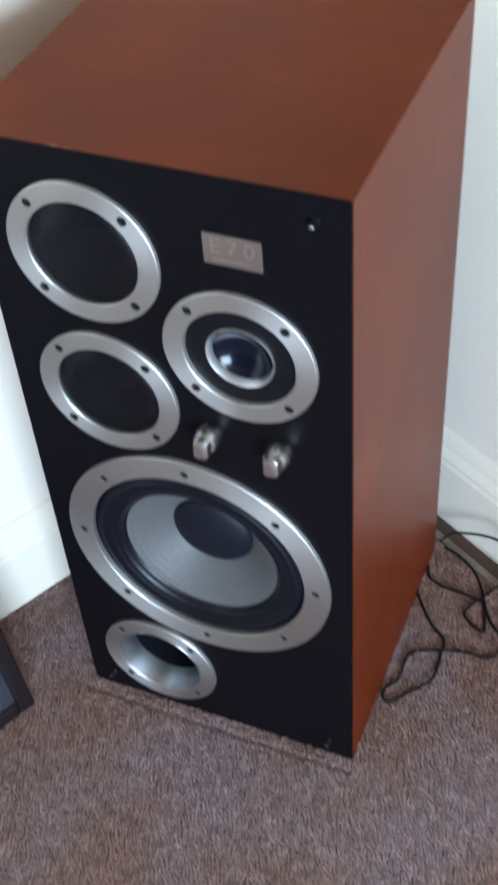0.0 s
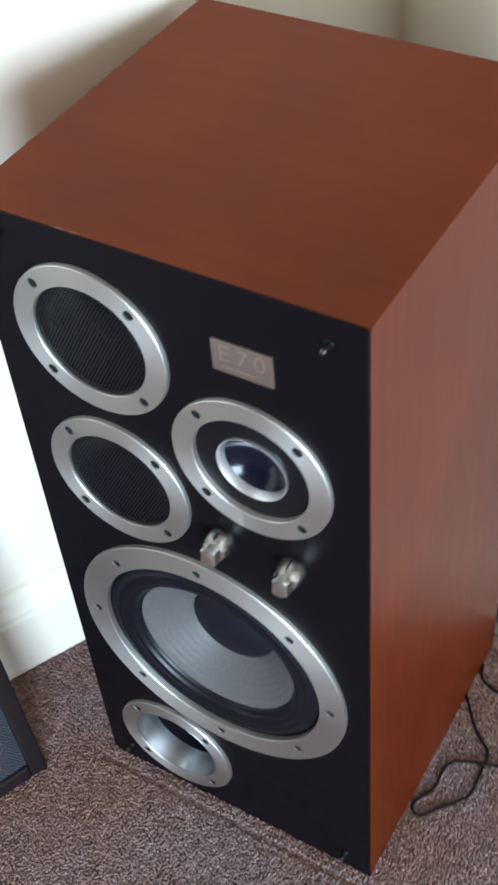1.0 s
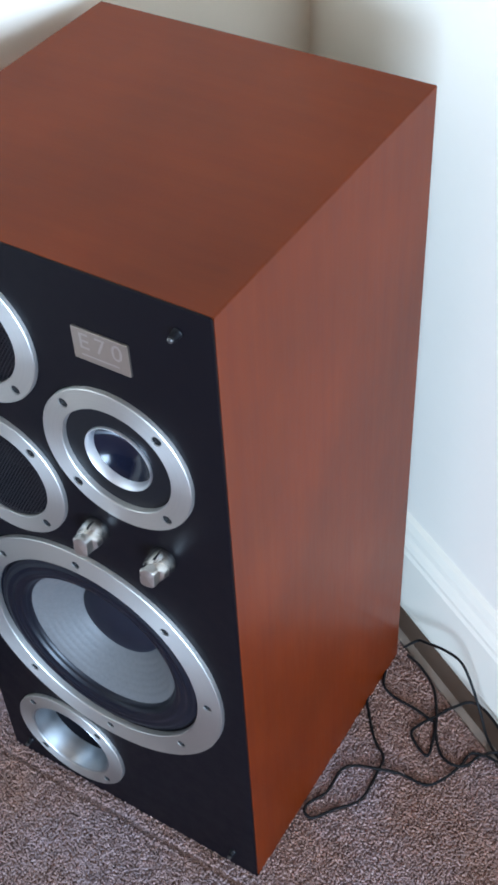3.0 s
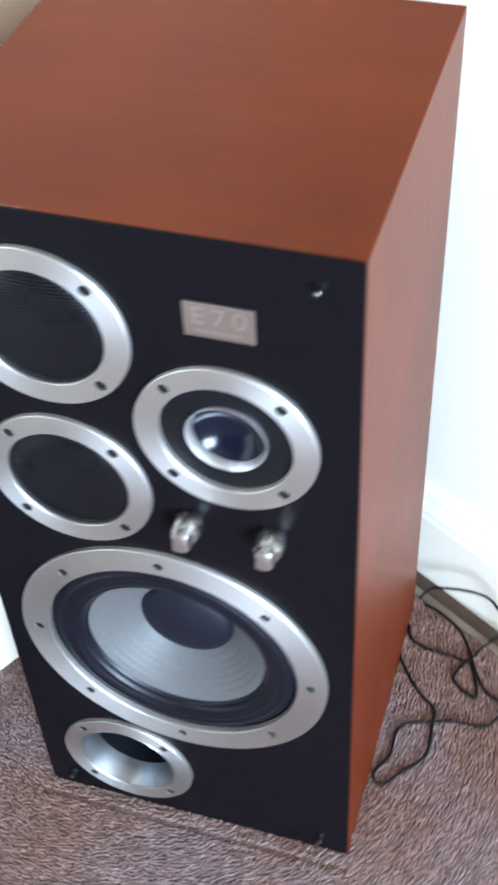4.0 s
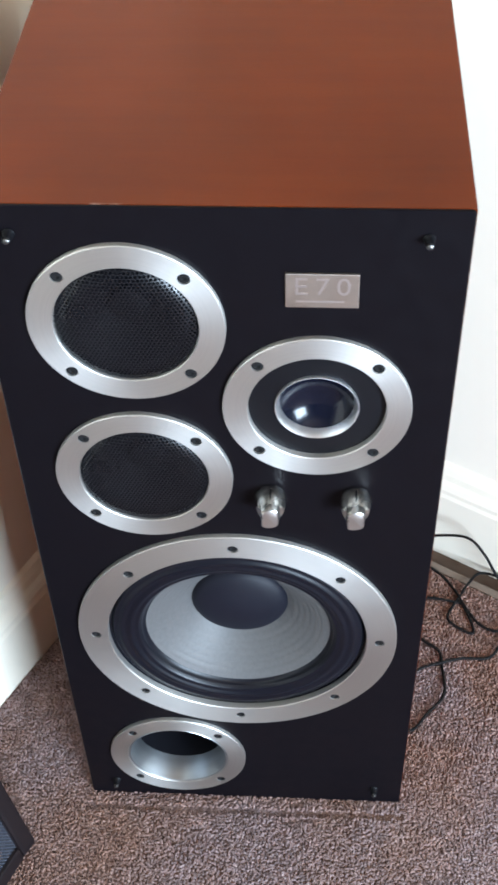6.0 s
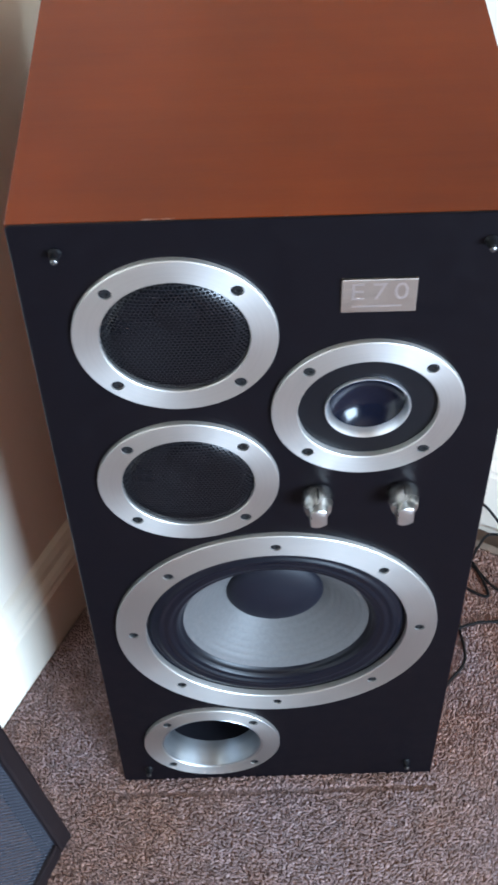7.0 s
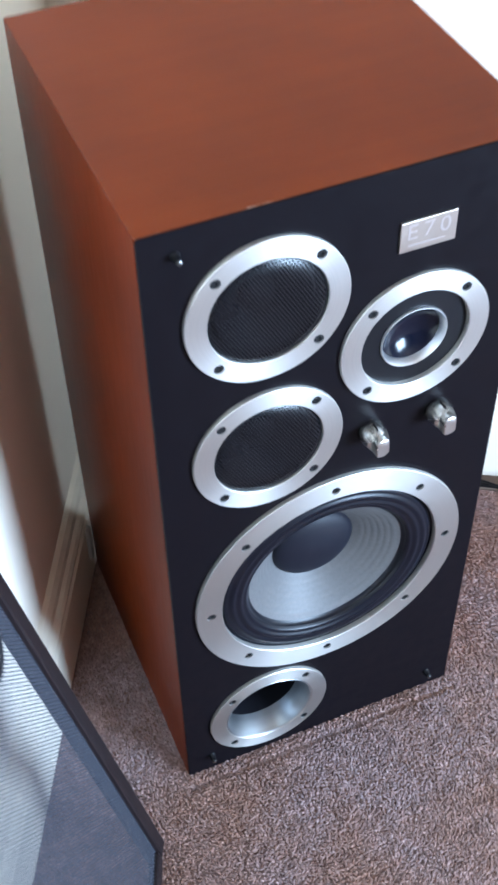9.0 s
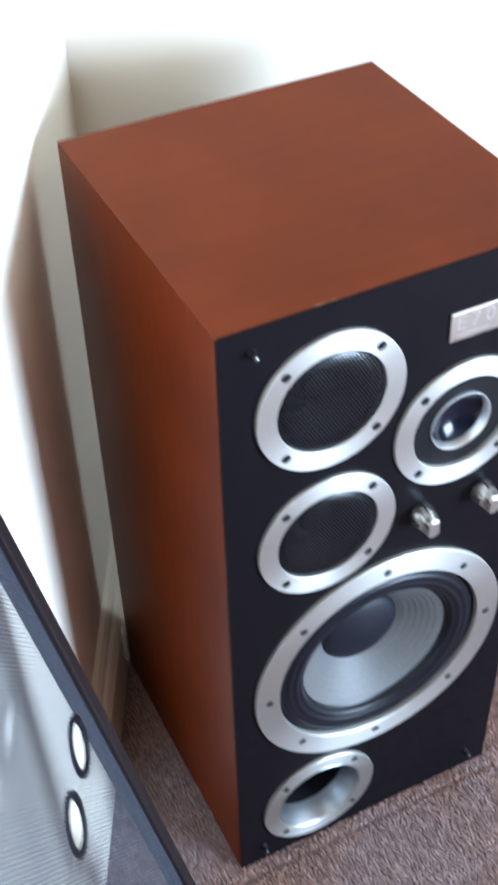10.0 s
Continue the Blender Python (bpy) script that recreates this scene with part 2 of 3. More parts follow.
def trim_ring(outer, inner, thick, hole_r, bolts, first_angle, n=96):
    """A flat turned ring with chamfered edges and countersunk screw holes."""
    bm = bmesh.new()
    c = 0.0008
    o, i = ring_of(bm, outer - c, -thick, n), ring_of(bm, inner + c, -thick, n)
    holes = []
    for k in range(bolts):
        a = first_angle + 2 * math.pi * k / bolts
        holes.append(ring_of(bm, 0.0048, -thick, 14, hole_r * math.cos(a), hole_r * math.sin(a)))
    fill_with_holes(bm, [o, i, *holes])
    o2, o3 = ring_of(bm, outer, -thick + c, n), ring_of(bm, outer, 0.0005, n)
    strip(bm, o, o2), strip(bm, o2, o3)
    i2, i3 = ring_of(bm, inner, -thick + c, n), ring_of(bm, inner, 0.002, n)
    strip(bm, i, i2), strip(bm, i2, i3)
    for k, h in enumerate(holes):
        a = first_angle + 2 * math.pi * k / bolts
        deep = ring_of(bm, 0.0046, 0.0006, 14, hole_r * math.cos(a), hole_r * math.sin(a))
        strip(bm, h, deep)
        bm.faces.new(deep)
    return bm


def screw_bm():
    """A domed screw head with a crossed slot."""
    bm = lathe([(0.00455, 0.0010), (0.00455, -0.0034), (0.0040, -0.0039), (0.0022, -0.0041), (0.0013, -0.0028), (0, -0.0028)], 14)
    return bm


def screws(parent, hole_r, bolts, first_angle):
    me = None
    for k in range(bolts):
        a = first_angle + 2 * math.pi * k / bolts
        place = (hole_r * math.cos(a), 0, hole_r * math.sin(a))
        if me is None:
            s = part("screw", screw_bm(), SCREW, parent, "dark recessed screw", place, True)
            me = s.data
        else:
            s = new("screw", me)
            s.parent, s.location = parent, place
        s.rotation_euler = (0, k * 0.9, 0)


def tube_along(points, radius, sides=8, steps=10):
    """A round cable through the points, smoothed."""
    pts = [Vector(p) for p in points]
    dense = []
    for k in range(len(pts) - 1):
        p0, p1, p2, p3 = pts[max(k - 1, 0)], pts[k], pts[k + 1], pts[min(k + 2, len(pts) - 1)]
        for j in range(steps):
            t = j / steps
            dense.append(0.5 * ((2 * p1) + (p2 - p0) * t + (2 * p0 - 5 * p1 + 4 * p2 - p3) * t * t + (3 * p1 - p0 - 3 * p2 + p3) * t ** 3))
    dense.append(pts[-1])
    bm, last = bmesh.new(), None
    for k, p in enumerate(dense):
        d = (dense[min(k + 1, len(dense) - 1)] - dense[max(k - 1, 0)]).normalized()
        side = d.cross(Vector((0, 0, 1))).normalized()
        up = side.cross(d)
        loop = [bm.verts.new(p + radius * (math.cos(2 * math.pi * j / sides) * side + math.sin(2 * math.pi * j / sides) * up)) for j in range(sides)]
        if last:
            strip(bm, last, loop)
        else:
            bm.faces.new(loop)
        last = loop
    bm.faces.new(last)
    return bm


# ---- the room ----
def setting(name, bm, material, label, category, m=Matrix()):
    ob = part(name, bm, material, None)
    ob.matrix_world = ROOM @ m
    return tagged(ob, label, category, kind="structure")


T = 0.12
setting("wall_back", box((-T, -T - 0.05, -0.05), (0, WIDE + T, HIGH)), WALL, "cream painted plaster wall behind the loudspeaker", "wall")
setting("wall_left", box((-0.03, -T, -0.05), (2.0, 0, HIGH)), WALL, "cream painted plaster wall lit by the window", "wall", LEFT)
# Added out of view: the left wall turns dark here to reduce bounce.
setting("wall_left_far", box((2.001, -T, -0.05), (LONG + 0.01, 0, HIGH)), FAR, "unseen dark brown wall added along the room to cut bounce light", "wall", LEFT)
# Unseen walls too, in the same dark tone that keeps fill light low.
setting("wall_front", box((LONG, -T, -0.05), (LONG + T, WIDE + T, HIGH)), FAR, "unseen wall closing the room, dark brown to cut bounce light", "wall")
bm = bmesh.new()
add_box(bm, (0, WIDE, -0.05), (WIN[0], WIDE + T, HIGH))
add_box(bm, (WIN[1], WIDE, -0.05), (LONG, WIDE + T, HIGH))
add_box(bm, (WIN[0], WIDE, -0.05), (WIN[1], WIDE + T, WIN[2]))
add_box(bm, (WIN[0], WIDE, WIN[3]), (WIN[1], WIDE + T, HIGH))
setting("wall_window", bm, FAR, "unseen wall with the window opening, dark brown to cut bounce light", "wall")
# Never in view; closes the room and controls the fill from above.
setting("ceiling", box((-T, -T, HIGH), (LONG + T, WIDE + T, HIGH + 0.1)), CEIL, "unseen ceiling over the room, its dim warm colour set for fill light", "ceiling")


def baseboard(name, length, m, label):
    prof = [(0, -0.0138), (0.022, -0.0138), (0.022, 0.094), (0.0195, 0.099), (0.0195, 0.105), (0.0165, 0.111), (0.0125, 0.116), (0.0105, 0.124), (0.006, 0.132), (0, 0.136)]
    bm = bmesh.new()
    ends = [[bm.verts.new((x, y, z)) for y, z in prof] for x in (0, length)]
    strip(bm, *ends)
    for e in ends:
        bm.faces.new(e)
    ob = part(name, bm, TRIM, None)
    ob.matrix_world = ROOM @ m
    return tagged(ob, label, "baseboard", kind="structure")


baseboard("baseboard_left", LONG - 0.026, LEFT @ Matrix.Translation((0.026, 0, 0)), "white gloss painted moulded skirting board along the left wall")
baseboard("baseboard_back", WIDE + 0.012, Matrix.Translation((0, -0.012, 0)) @ Matrix(((0, 1, 0, 0), (1, 0, 0, 0), (0, 0, 1, 0), (0, 0, 0, 1))), "white gloss painted moulded skirting board along the back wall")

# Bare boards show between the carpet's edge and the back wall's skirting.
EDGE = 0.060
setting("floor", box((-T, -T, -0.06), (LONG + T, WIDE + T, -0.014)), BOARD, "brown bare floorboards showing at the carpet edge", "floor")
setting("carpet", box((EDGE, -0.01, -0.0138), (LONG, WIDE, -0.0029)), CARPET_BACK, "brown mottled fitted carpet", "carpet")
strip_ob = setting("trim_carpet", box((EDGE - 0.012, 0.0, -0.0138), (EDGE - 0.0005, WIDE, -0.0015), 0.002), STRIP, "pale wooden carpet gripper strip along the wall", "trim")


# ---- carpet pile ----
def pile(name, x0, x1, y0, y1, pitch):
    rng = np.random.default_rng(5)
    gx, gy = np.meshgrid(np.arange(x0, x1, pitch), np.arange(y0, y1, pitch))
    p = np.stack((gx.ravel(), gy.ravel()), 1) + rng.uniform(-0.45, 0.45, (gx.size, 2)) * pitch
    under = (np.abs(p[:, 0]) < 0.171) & (p[:, 1] > 0.002) & (p[:, 1] < 0.335)
    inv = np.array(ROOM.inverted())
    q = p @ inv[:2, :2].T + inv[:2, 3]
    p = p[~under & (q[:, 0] > EDGE + 0.002) & (q[:, 1] > 0.0454 * q[:, 0] - 0.0155 + 0.024)]
    n = len(p)
    turn = rng.uniform(0, 2 * np.pi, n)
    high, lean, way, fat = rng.uniform(0.0066, 0.0086, n), rng.uniform(0.0004, 0.0026, n), rng.uniform(0, 2 * np.pi, n), rng.uniform(0.0021, 0.0033, n)
    high *= np.where((np.abs(p[:, 1] + 0.018) < 0.0035) & (np.abs(p[:, 0]) < 0.178), 0.62, 1.0)   # a dent left by the cabinet
    verts = np.zeros((n, 7, 3))
    for k in range(3):
        a = turn + 2 * np.pi * k / 3
        verts[:, k, 0], verts[:, k, 1] = p[:, 0] + fat * np.cos(a), p[:, 1] + fat * np.sin(a)
        verts[:, 3 + k, 0] = p[:, 0] + fat * 0.8 * np.cos(a + 0.5) + 0.55 * lean * np.cos(way)
        verts[:, 3 + k, 1] = p[:, 1] + fat * 0.8 * np.sin(a + 0.5) + 0.55 * lean * np.sin(way)
        verts[:, 3 + k, 2] = high * 0.82
    verts[:, 6, 0], verts[:, 6, 1], verts[:, 6, 2] = p[:, 0] + lean * np.cos(way), p[:, 1] + lean * np.sin(way), high
    quads = np.array([[0, 1, 4, 3], [1, 2, 5, 4], [2, 0, 3, 5]])
    tris = np.array([[3, 4, 6], [4, 5, 6], [5, 3, 6]])
    base = (np.arange(n) * 7)[:, None, None]
    loops = np.concatenate(((base + quads).reshape(n, -1), (base + tris).reshape(n, -1)), 1).ravel()
    sizes = np.tile([4, 4, 4, 3, 3, 3], n)
    verts[:, :, 2] -= 0.0075
    me = bpy.data.meshes.new(name)
    me.vertices.add(n * 7), me.loops.add(len(loops)), me.polygons.add(len(sizes))
    me.vertices.foreach_set("co", verts.ravel())
    me.loops.foreach_set("vertex_index", loops.astype(np.int32))
    me.polygons.foreach_set("loop_start", np.concatenate(([0], np.cumsum(sizes)[:-1])).astype(np.int32))
    me.update(calc_edges=True)
    me.materials.append(CARPET)
    return new(name, me)


tagged(pile("carpet_pile", -0.52, 0.66, -0.32, 0.47, 0.0026), "short brown and grey flecked twist carpet pile", "carpet pile", kind="stuff")


# ---- the loudspeaker ----
W, H, D = 0.345, 0.798, 0.345
MID, TWEET, WOOF, PORT = ((-0.0690, 0.6960), (-0.0692, 0.5338)), (0.070, 0.615), (0.0, 0.3115), (-0.070, 0.089)
RING_R, RING_IN, RING_BOLT = 0.0724, 0.0528, 0.0632
WOOF_R, WOOF_IN, WOOF_BOLT = 0.1495, 0.1215, 0.1335


def loudspeaker():
    sp = empty("loudspeaker")
    tagged(sp, "reddish wood veneered floor-standing loudspeaker with black front and silver driver rings", "loudspeaker")
    h, t = W / 2, 0.019
    def mitred(name, mat, label, outline):
        bm = bmesh.new()
        ends = [[bm.verts.new((x, y, z)) for x, z in outline] for y in (0.0021, D)]
        strip(bm, *ends)
        for e in ends:
            bm.faces.new(e)
        return part(name, bm, mat, sp, label)
    e = 0.0008
    mitred("top_panel", WOOD_TOP, "reddish brown veneered top", ((-h + e, H), (h - e, H), (h - e * 0.6, H - e * 0.6), (h - t, H - t), (-h + t, H - t), (-h + e * 0.6, H - e * 0.6)))
    for s in (-1, 1):
        mitred("side_panel", WOOD_SIDE, "reddish brown veneered side", ((s * h, -0.0075), (s * h, H - e), (s * (h - e * 0.5), H - e * 0.7), (s * (h - t), H - t - 0.0002), (s * (h - t), -0.0075)))
    part("bottom_panel", box((-h + t + 0.0005, 0.02, -0.0075), (h - t - 0.0005, D - 0.002, t), 0.001), BAFFLE, sp)
    part("back_panel", box((-h + t + 0.0005, D - 0.018, t + 0.0005), (h - t - 0.0005, D - 0.002, H - t - 0.0005), 0.001), BAFFLE, sp)
    # The black front, with a round opening for each driver.
    bm = bmesh.new()
    c, r = 0.0010, 0.004
    def outline(inset, y):
        pts = []
        for sx, sz, a0 in ((1, 1, 0), (-1, 1, 90), (-1, -1, 180), (1, -1, 270)):
            for k in range(5):
                a = radians(a0 + 22.5 * k)
                cx, cz = sx * (h - r), (H - r) if sz > 0 else r - 0.0075
                pts.append(bm.verts.new((cx + (r - inset) * math.cos(a), y, cz + (r - inset) * math.sin(a))))
        return pts
    o1, o2, o3 = outline(c, 0.0), outline(0.0004, c), outline(0.0004, 0.0020)
    holes = [ring_of(bm, rad, 0.0, 64, cx, cz) for (cx, cz), rad in ((MID[0], 0.0556), (MID[1], 0.0556), (TWEET, 0.0556), (WOOF, 0.1245), (PORT, 0.0556))]
    fill_with_holes(bm, [o1, *holes])
    strip(bm, o1, o2), strip(bm, o2, o3)
    for hole, ((cx, cz), rad) in zip(holes, ((MID[0], 0.0556), (MID[1], 0.0556), (TWEET, 0.0556), (WOOF, 0.1245), (PORT, 0.0556))):
        strip(bm, hole, ring_of(bm, rad, 0.0192, 64, cx, cz))
    part("front_baffle", bm, BAFFLE, sp, "matt black front panel")
    a4 = radians(45)
    for cx, cz in MID:
        ring = part("midrange_ring", trim_ring(RING_R, RING_IN, 0.0045, RING_BOLT, 4, a4), ALU, sp, "silver turned aluminium ring", (cx, 0, cz))
        part("mesh_grille", mesh_dome(), MESH, ring, "black perforated metal mesh")
        part("cone", lathe([(0.054, 0.006), (0.046, 0.008), (0.043, 0.004), (0.038, 0.007), (0.017, 0.024), (0.015, 0.019), (0.008, 0.016), (0, 0.015)], 48), CONE_DARK, ring, "", (0, 0, 0), True)
        screws(ring, RING_BOLT, 4, a4)
    ring = part("tweeter_ring", trim_ring(RING_R, RING_IN, 0.0045, RING_BOLT, 4, a4), ALU, sp, "silver turned aluminium ring", (TWEET[0], 0, TWEET[1]))
    part("tweeter_plate", lathe([(0.0535, 0.003), (0.0535, 0.0012), (0.0325, 0.0004), (0.0325, 0.004)], 64), PLATE, ring, "flat matt black plate", smooth=True)
    part("horn_lip", lathe([(0.0326, 0.002), (0.0325, -0.0014), (0.0322, -0.0020), (0.0318, -0.0021), (0.0311, -0.0012), (0.0302, 0.0012), (0.0293, 0.0040), (0.0287, 0.0064)], 64), LIP, ring, "bright silver horn lip", smooth=True)
    bowl = [(0.0396 * math.sin(a), 0.0060 - 0.0275 + 0.0396 * math.cos(a)) for a in [radians(46.5 - 3 * k) for k in range(15)]]
    part("horn", lathe(bowl + [(0, 0.0182)], 64), GLOSS, ring, "glossy black horn bowl", smooth=True)
    screws(ring, RING_BOLT, 4, a4)
    w = part("woofer_ring", trim_ring(WOOF_R, WOOF_IN, 0.0048, WOOF_BOLT, 8, radians(90), 144), ALU, sp, "large silver turned aluminium ring", (WOOF[0], 0, WOOF[1]))
    roll = [(0.1240, 0.004), (0.1205, 0.004)]
    for k in range(37):                                  # one broad roll with fine ribs pressed into it
        a = math.pi * k / 36
        roll.append((0.1052 + 0.0145 * math.cos(a), 0.0045 - 0.0066 * math.sin(a) - 0.0006 * math.sin(a) * math.cos(10 * a)))
    roll += [(0.0890, 0.0070), (0.0868, 0.0085)]
    part("surround", lathe(roll, 96), RUBBER, w, "black rubber roll surround", smooth=True)
    cone, n = [], 26
    for k in range(n + 1):
        f = k / n
        rr, yy = 0.0885 + (0.041 - 0.0885) * f, 0.0075 + 0.039 * f ** 1.12
        cone.append((rr, yy - (0.0005 if k % 3 == 1 and 1 < k < 20 else 0.0)))
    part("cone", lathe(cone, 96), CONE, w, "grey pulp cone with faint rings", smooth=True)
    cap = [(0.0468, 0.0430), (0.0462, 0.0405)] + [(0.0456 * math.cos(a), 0.0408 - 0.0125 * math.sin(a)) for a in [radians(9 * k) for k in range(1, 10)]] + [(0, 0.0282)]
    part("dust_cap", lathe(cap, 64), CAP, w, "dark domed dust cap", smooth=True)
    screws(w, WOOF_BOLT, 8, radians(90))
    p = part("port_ring", trim_ring(RING_R, 0.0534, 0.0045, RING_BOLT, 4, a4), ALU, sp, "silver turned aluminium ring", (PORT[0], 0, PORT[1]))
    flare = [(0.0534, -0.0032), (0.0524, -0.0041), (0.0512, -0.0034), (0.0496, 0.002), (0.0482, 0.007), (0.0471, 0.012), (0.0462, 0.018), (0.0456, 0.023)]
    part("port_flare", lathe(flare, 64), FLARE, p, "satin silver flared mouth", smooth=True)
    part("port_tube", lathe([(0.0457, 0.0225), (0.0446, 0.05), (0.0446, 0.16), (0.0, 0.16)], 48), CONE_DARK, p, "dark hollow tube", smooth=True)
    screws(p, RING_BOLT, 4, a4)
    for x in (0.034, 0.1035):
        k = part("control_knob", knob_bm(), CHROME, sp, "small polished metal control knob", (x, 0, 0.5125), True)
        k.scale = (0.94, 0.98, 0.94)
        part("pointer_line", box((-0.0006, -0.0150, 0.0105), (0.0006, -0.003, 0.0139), 0.0002, 1), SCREW, k, "dark pointer line")
    b = part("badge", box((0.046, -0.0022, 0.7150), (0.0975, 0.0004, 0.7450), 0.0007), BADGE, sp, "small brushed metal model badge")
    txt = bpy.data.curves.new("model_name", "FONT")
    txt.body, txt.size, txt.extrude, txt.align_x = "E70", 0.0215, 0.00004, "CENTER"
    txt.space_character = 1.4
    t_ob = new("model_name", txt)
    bpy.context.view_layer.update()
    me = bpy.data.meshes.new_from_object(t_ob.evaluated_get(bpy.context.evaluated_depsgraph_get()))
    bpy.data.objects.remove(t_ob)
    me.materials.append(BADGE_INK)
    me.transform(pose(0.0718, -0.00226, 0.7268, 90, 0, 0))
    l_ob = new("lettering", me)
    l_ob.parent = b
    part("text_bar", box((0.0535, -0.00226, 0.7200), (0.0875, -0.0018, 0.7216)), BADGE_INK, b, "line of small unreadable print")
    for x in (-0.1425, 0.1425):
        for z in (0.0275, 0.7745):
            peg = part("grille_peg", lathe([(0.0044, 0.0006), (0.0044, -0.0010), (0.0040, -0.0014), (0.0036, -0.0020), (0.0030, -0.0075), (0, -0.0075)], 16), PLATE, sp, "small black grille peg", (x, 0, z), True)
            part("peg_tip", lathe([(0.0024, -0.0074), (0.0026, -0.0084), (0.0024, -0.0096), (0.0014, -0.0103), (0, -0.0105)], 14), PEG, peg, "shiny metal tip", smooth=True)
    return sp


def mesh_dome():
    """Perforated sheet pressed into a shallow dome: a lattice of six-sided cells."""
    bm = bmesh.new()
    pitch, R = 0.0031, 0.0540
    def lift(x, z):
        r = min(1.0, math.hypot(x, z) / R)
        return -0.0006 - 0.0062 * (1 - r ** 7.0)
    rows = int(R / (pitch * 0.866)) + 1
    for j in range(-rows, rows + 1):
        for i in range(-19, 20):
            cx, cz = (i + 0.5 * (j % 2)) * pitch, j * pitch * 0.866
            if math.hypot(cx, cz) > R - pitch * 0.55:
                continue
            rings = []
            for rad, back in ((pitch * 0.578, 0), (pitch * 0.42, 0), (pitch * 0.42, 0.0006)):
                vs = []
                for k in range(6):
                    a = radians(30 + 60 * k)
                    x, z = cx + rad * math.cos(a), cz + rad * math.sin(a)
                    vs.append(bm.verts.new((x, lift(x, z) + back, z)))
                rings.append(vs)
            strip(bm, rings[0], rings[1]), strip(bm, rings[1], rings[2])
    return bm


def knob_bm():
    """A round barrel, waisted at the shoulder, with a narrow flat-sided grip whose end is cut aslant."""
    bm, last, n = bmesh.new(), None, 48
    steps = ((0.0126, 1, 0.0004), (0.0137, 1, -0.0006), (0.0141, 1, -0.0016), (0.0139, 1, -0.0050), (0.0129, 1, -0.0110), (0.0117, 1, -0.0172),
             (0.0114, 0.0100, -0.0182), (0.0112, 0.0084, -0.0190), (0.0111, 0.0077, -0.0206), (0.0109, 0.0074, -0.0258), (0.0106, 0.0071, -0.0272), (0.0097, 0.0062, -0.0279))
    for r, flat, y in steps:
        loop = []
        for k in range(n):
            a = 2 * math.pi * k / n
            x, z = max(-flat, min(flat, r * math.cos(a))), r * math.sin(a)
            slant = max(0.0, -y - 0.0200) / 0.011
            loop.append(bm.verts.new((x, y + slant * (0.12 * z + 0.16 * x), z)))
        if last:
            strip(bm, last, loop)
        else:
            bm.faces.new(loop)
        last = loop
    bm.faces.new(last)
    return bm


loudspeaker()


# ---- the loudspeaker's grille, leaning against the left wall ----
def speaker_grille():
    lean, GW, GH = radians(11.4), 0.345, 0.770
    u = Vector((-0.39, -0.92, 0)).normalized()           # along the floor, away from its lower corner
    back = Vector((u.y, -u.x, 0))                        # towards the wall
    up = back * math.sin(lean) + Vector((0, 0, math.cos(lean)))
    out = u.cross(up)
    m = Matrix.Identity(4)
    for k, axis in enumerate((u, out, up)):
        for j in range(3):
            m[j][k] = axis[j]
    m.translation = (-0.227, -0.062, -0.003)
    g = empty("speaker_grille", m)
    tagged(g, "black framed cloth loudspeaker grille leaning against the wall", "speaker grille")
    sign = 1 if out.dot(back) > 0 else -1                # local y of the wall side
    def slab(name, x0, x1, z0, z1, f, b, mat, label, bevel=0.002):
        lo, hi = sorted((sign * f, sign * b))
        return part(name, box((x0, lo, z0), (x1, hi, z1), bevel), mat, g, label)
    slab("side_bar", 0.0, 0.022, 0.0, GH, 0.0, 0.012, FRAME, "black outer frame bar", 0.004)
    slab("side_bar", GW - 0.022, GW, 0.0, GH, 0.0, 0.012, FRAME, "black outer frame bar", 0.004)
    slab("cross_bar", 0.0222, GW - 0.0222, 0.0, 0.022, 0.0, 0.012, FRAME, "black outer frame bar", 0.004)
    slab("cross_bar", 0.0222, GW - 0.0222, GH - 0.022, GH, 0.0, 0.012, FRAME, "black outer frame bar", 0.004)
    slab("inner_bar", 0.0224, 0.0375, 0.0224, GH - 0.0224, 0.006, 0.0115, BAR, "", 0.001)
    slab("inner_bar", GW - 0.0375, GW - 0.0224, 0.0224, GH - 0.0224, 0.006, 0.0115, BAR, "", 0.001)
    y = sign * 0.0045
    bm = bmesh.new()
    o = [bm.verts.new((x, y, z)) for x, z in ((0.0215, 0.0215), (GW - 0.0215, 0.0215), (GW - 0.0215, GH - 0.0215), (0.0215, GH - 0.0215))]
    spots = ((0.0720, 0.5130), (0.1440, 0.5130))
    fill_with_holes(bm, [o, *[ring_of(bm, 0.0200, y, 40, x, z) for x, z in spots]])
    part("cloth", bm, CLOTH, g, "dark open-weave cloth")
    for x, z in spots:
        a = lathe([(0.0266, sign * 0.0044), (0.0264, sign * 0.0034), (0.0250, sign * 0.0026), (0.0212, sign * 0.0026), (0.0194, sign * 0.0036), (0.0188, sign * 0.0054), (0.0264, sign * 0.0056)], 44, closed=True)
        part("hole_rim", a, RUBBER, g, "ribbed black rubber rim", (x, 0, z), True)


speaker_grille()


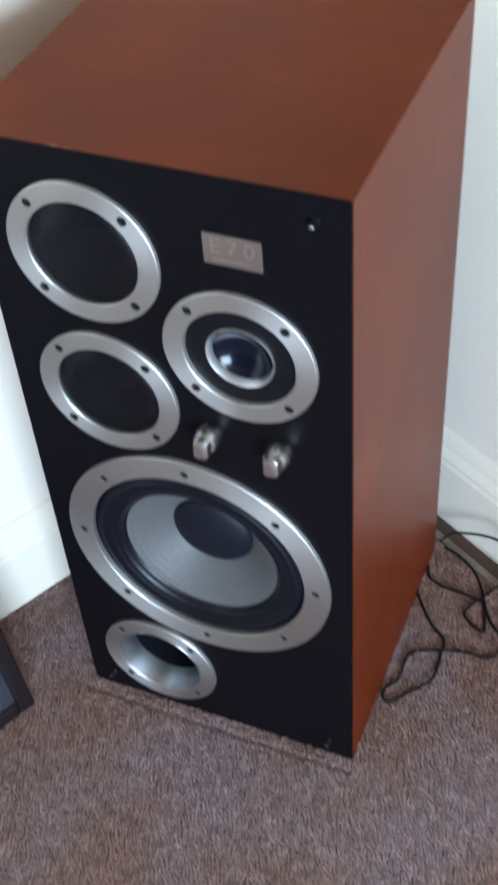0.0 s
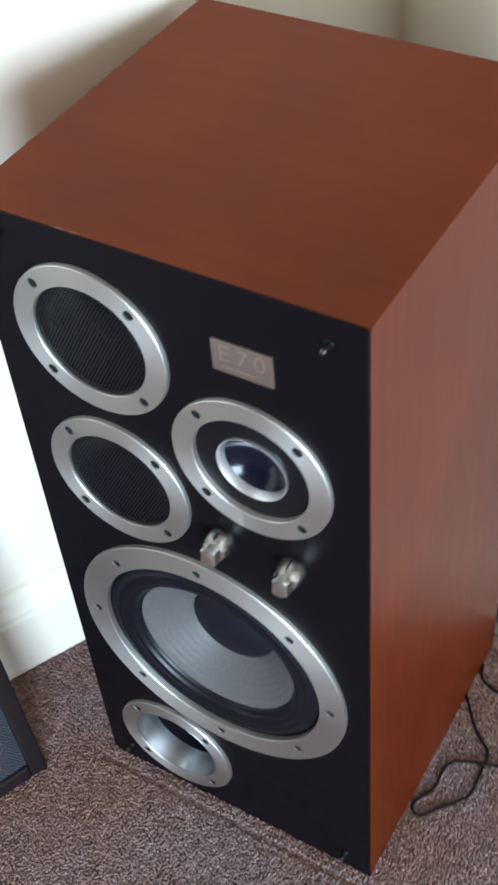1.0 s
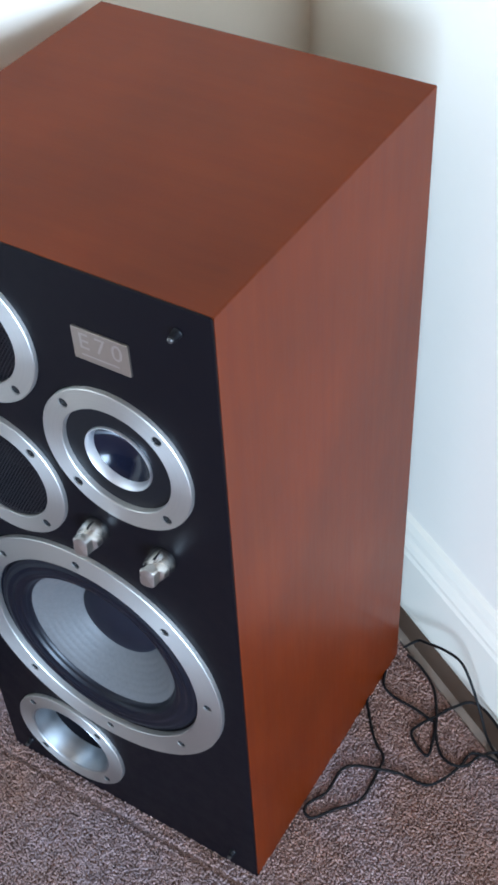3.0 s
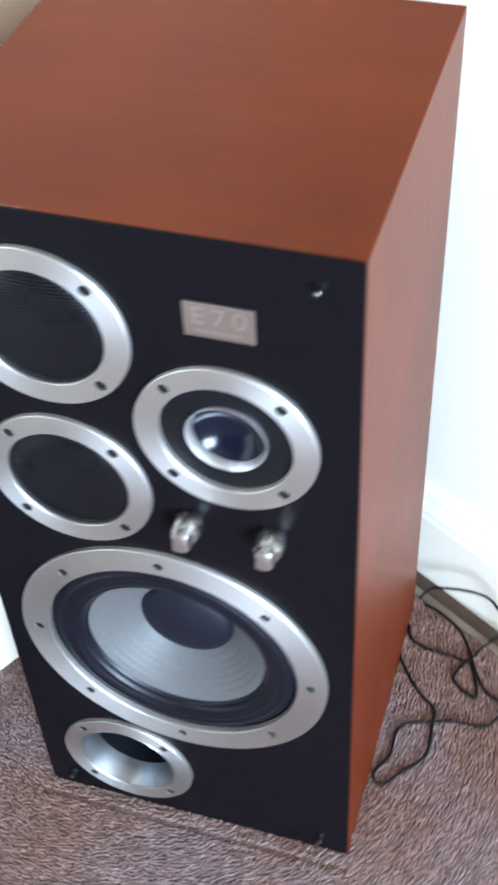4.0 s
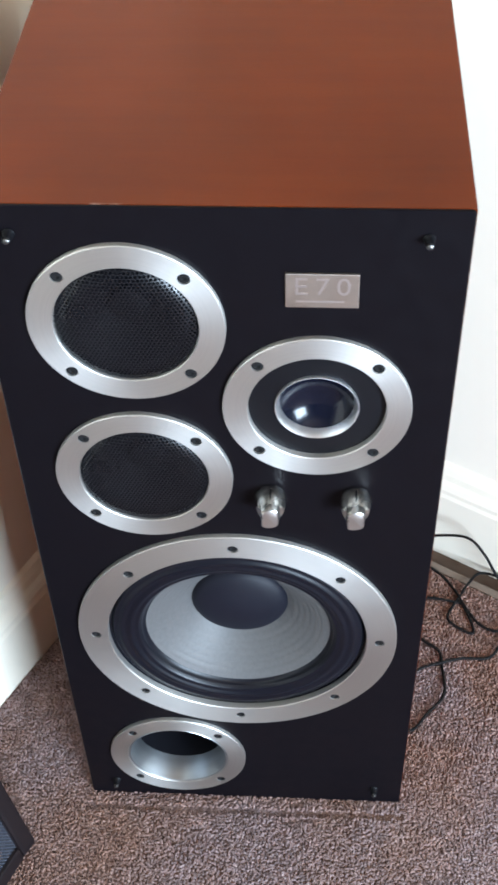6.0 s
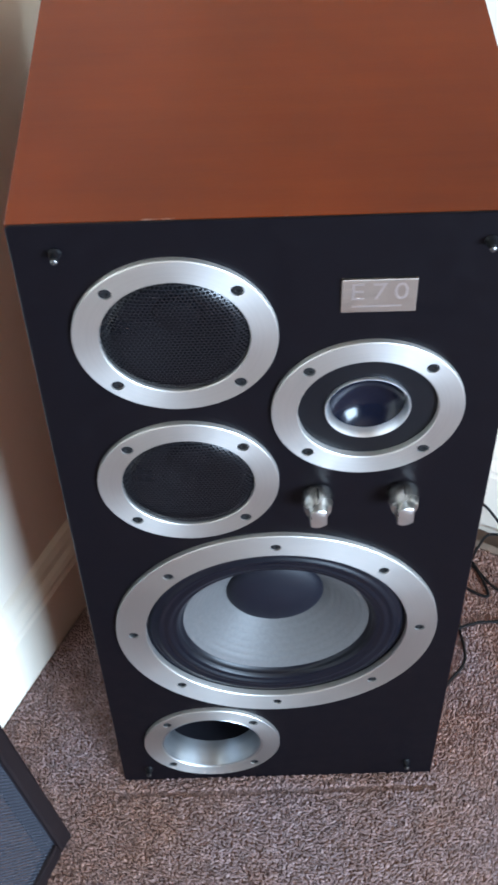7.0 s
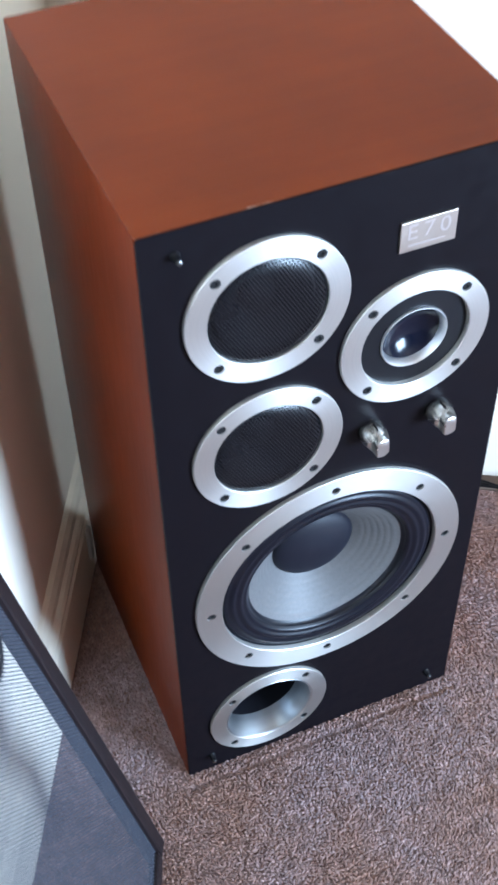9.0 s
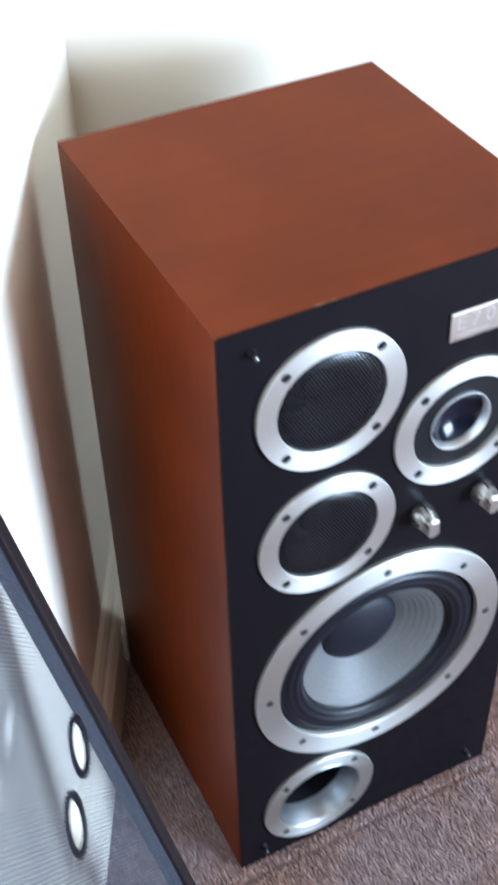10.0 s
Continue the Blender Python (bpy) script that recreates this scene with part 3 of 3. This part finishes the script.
# ---- loose cables on the carpet ----
def cable(points, rise=None):
    """A thin flex lying on the pile; rise: the height at some of its points."""
    rise = rise or {}
    pts = [(x, y, rise.get(k, 0.0022 + 0.0010 * math.sin(2.3 * k))) for k, (x, y) in enumerate(points)]
    ob = part("speaker_cable", tube_along(pts, 0.0018), CABLE, None, smooth=True)
    return tagged(ob, "thin black speaker cable lying loosely coiled on the carpet", "cable", "cables behind the loudspeaker")


cable([(0.17, 0.319), (0.171, 0.27), (0.183, 0.248), (0.206, 0.218), (0.226, 0.202), (0.229, 0.181), (0.229, 0.139), (0.208, 0.113), (0.191, 0.091), (0.179, 0.094), (0.179, 0.107), (0.19, 0.128), (0.191, 0.161), (0.203, 0.176), (0.227, 0.184), (0.254, 0.192), (0.285, 0.194), (0.3, 0.21), (0.31, 0.237), (0.316, 0.26), (0.350, 0.262), (0.390, 0.245), (0.450, 0.190)])
cable([(0.178, 0.352), (0.190, 0.368), (0.205, 0.361), (0.237, 0.342), (0.265, 0.326), (0.286, 0.314), (0.305, 0.303), (0.330, 0.280), (0.390, 0.240), (0.455, 0.200)], {0: 0.008, 1: 0.012, 2: 0.026, 3: 0.055, 4: 0.069, 5: 0.051, 6: 0.020})
cable([(0.173, 0.313), (0.181, 0.292), (0.2, 0.284), (0.227, 0.281), (0.249, 0.277), (0.259, 0.274), (0.267, 0.252), (0.271, 0.231), (0.259, 0.233), (0.241, 0.247), (0.244, 0.264), (0.257, 0.285), (0.268, 0.304), (0.289, 0.325), (0.330, 0.305), (0.385, 0.250), (0.440, 0.180)])
cable([(0.186, 0.348), (0.208, 0.34), (0.235, 0.321), (0.253, 0.292), (0.265, 0.265), (0.281, 0.242), (0.3, 0.233), (0.316, 0.241), (0.325, 0.261), (0.350, 0.275), (0.395, 0.235), (0.445, 0.170)])


# ---- a small white cable clip on the left skirting, by the loudspeaker's rear corner ----
clip = part("cable_clip", box((0.262, 0.0222, 0.040), (0.276, 0.028, 0.098), 0.003), PLASTIC, None)
clip.matrix_world = ROOM @ LEFT
tagged(clip, "small white plastic cable clip fixed to the skirting board", "cable clip")
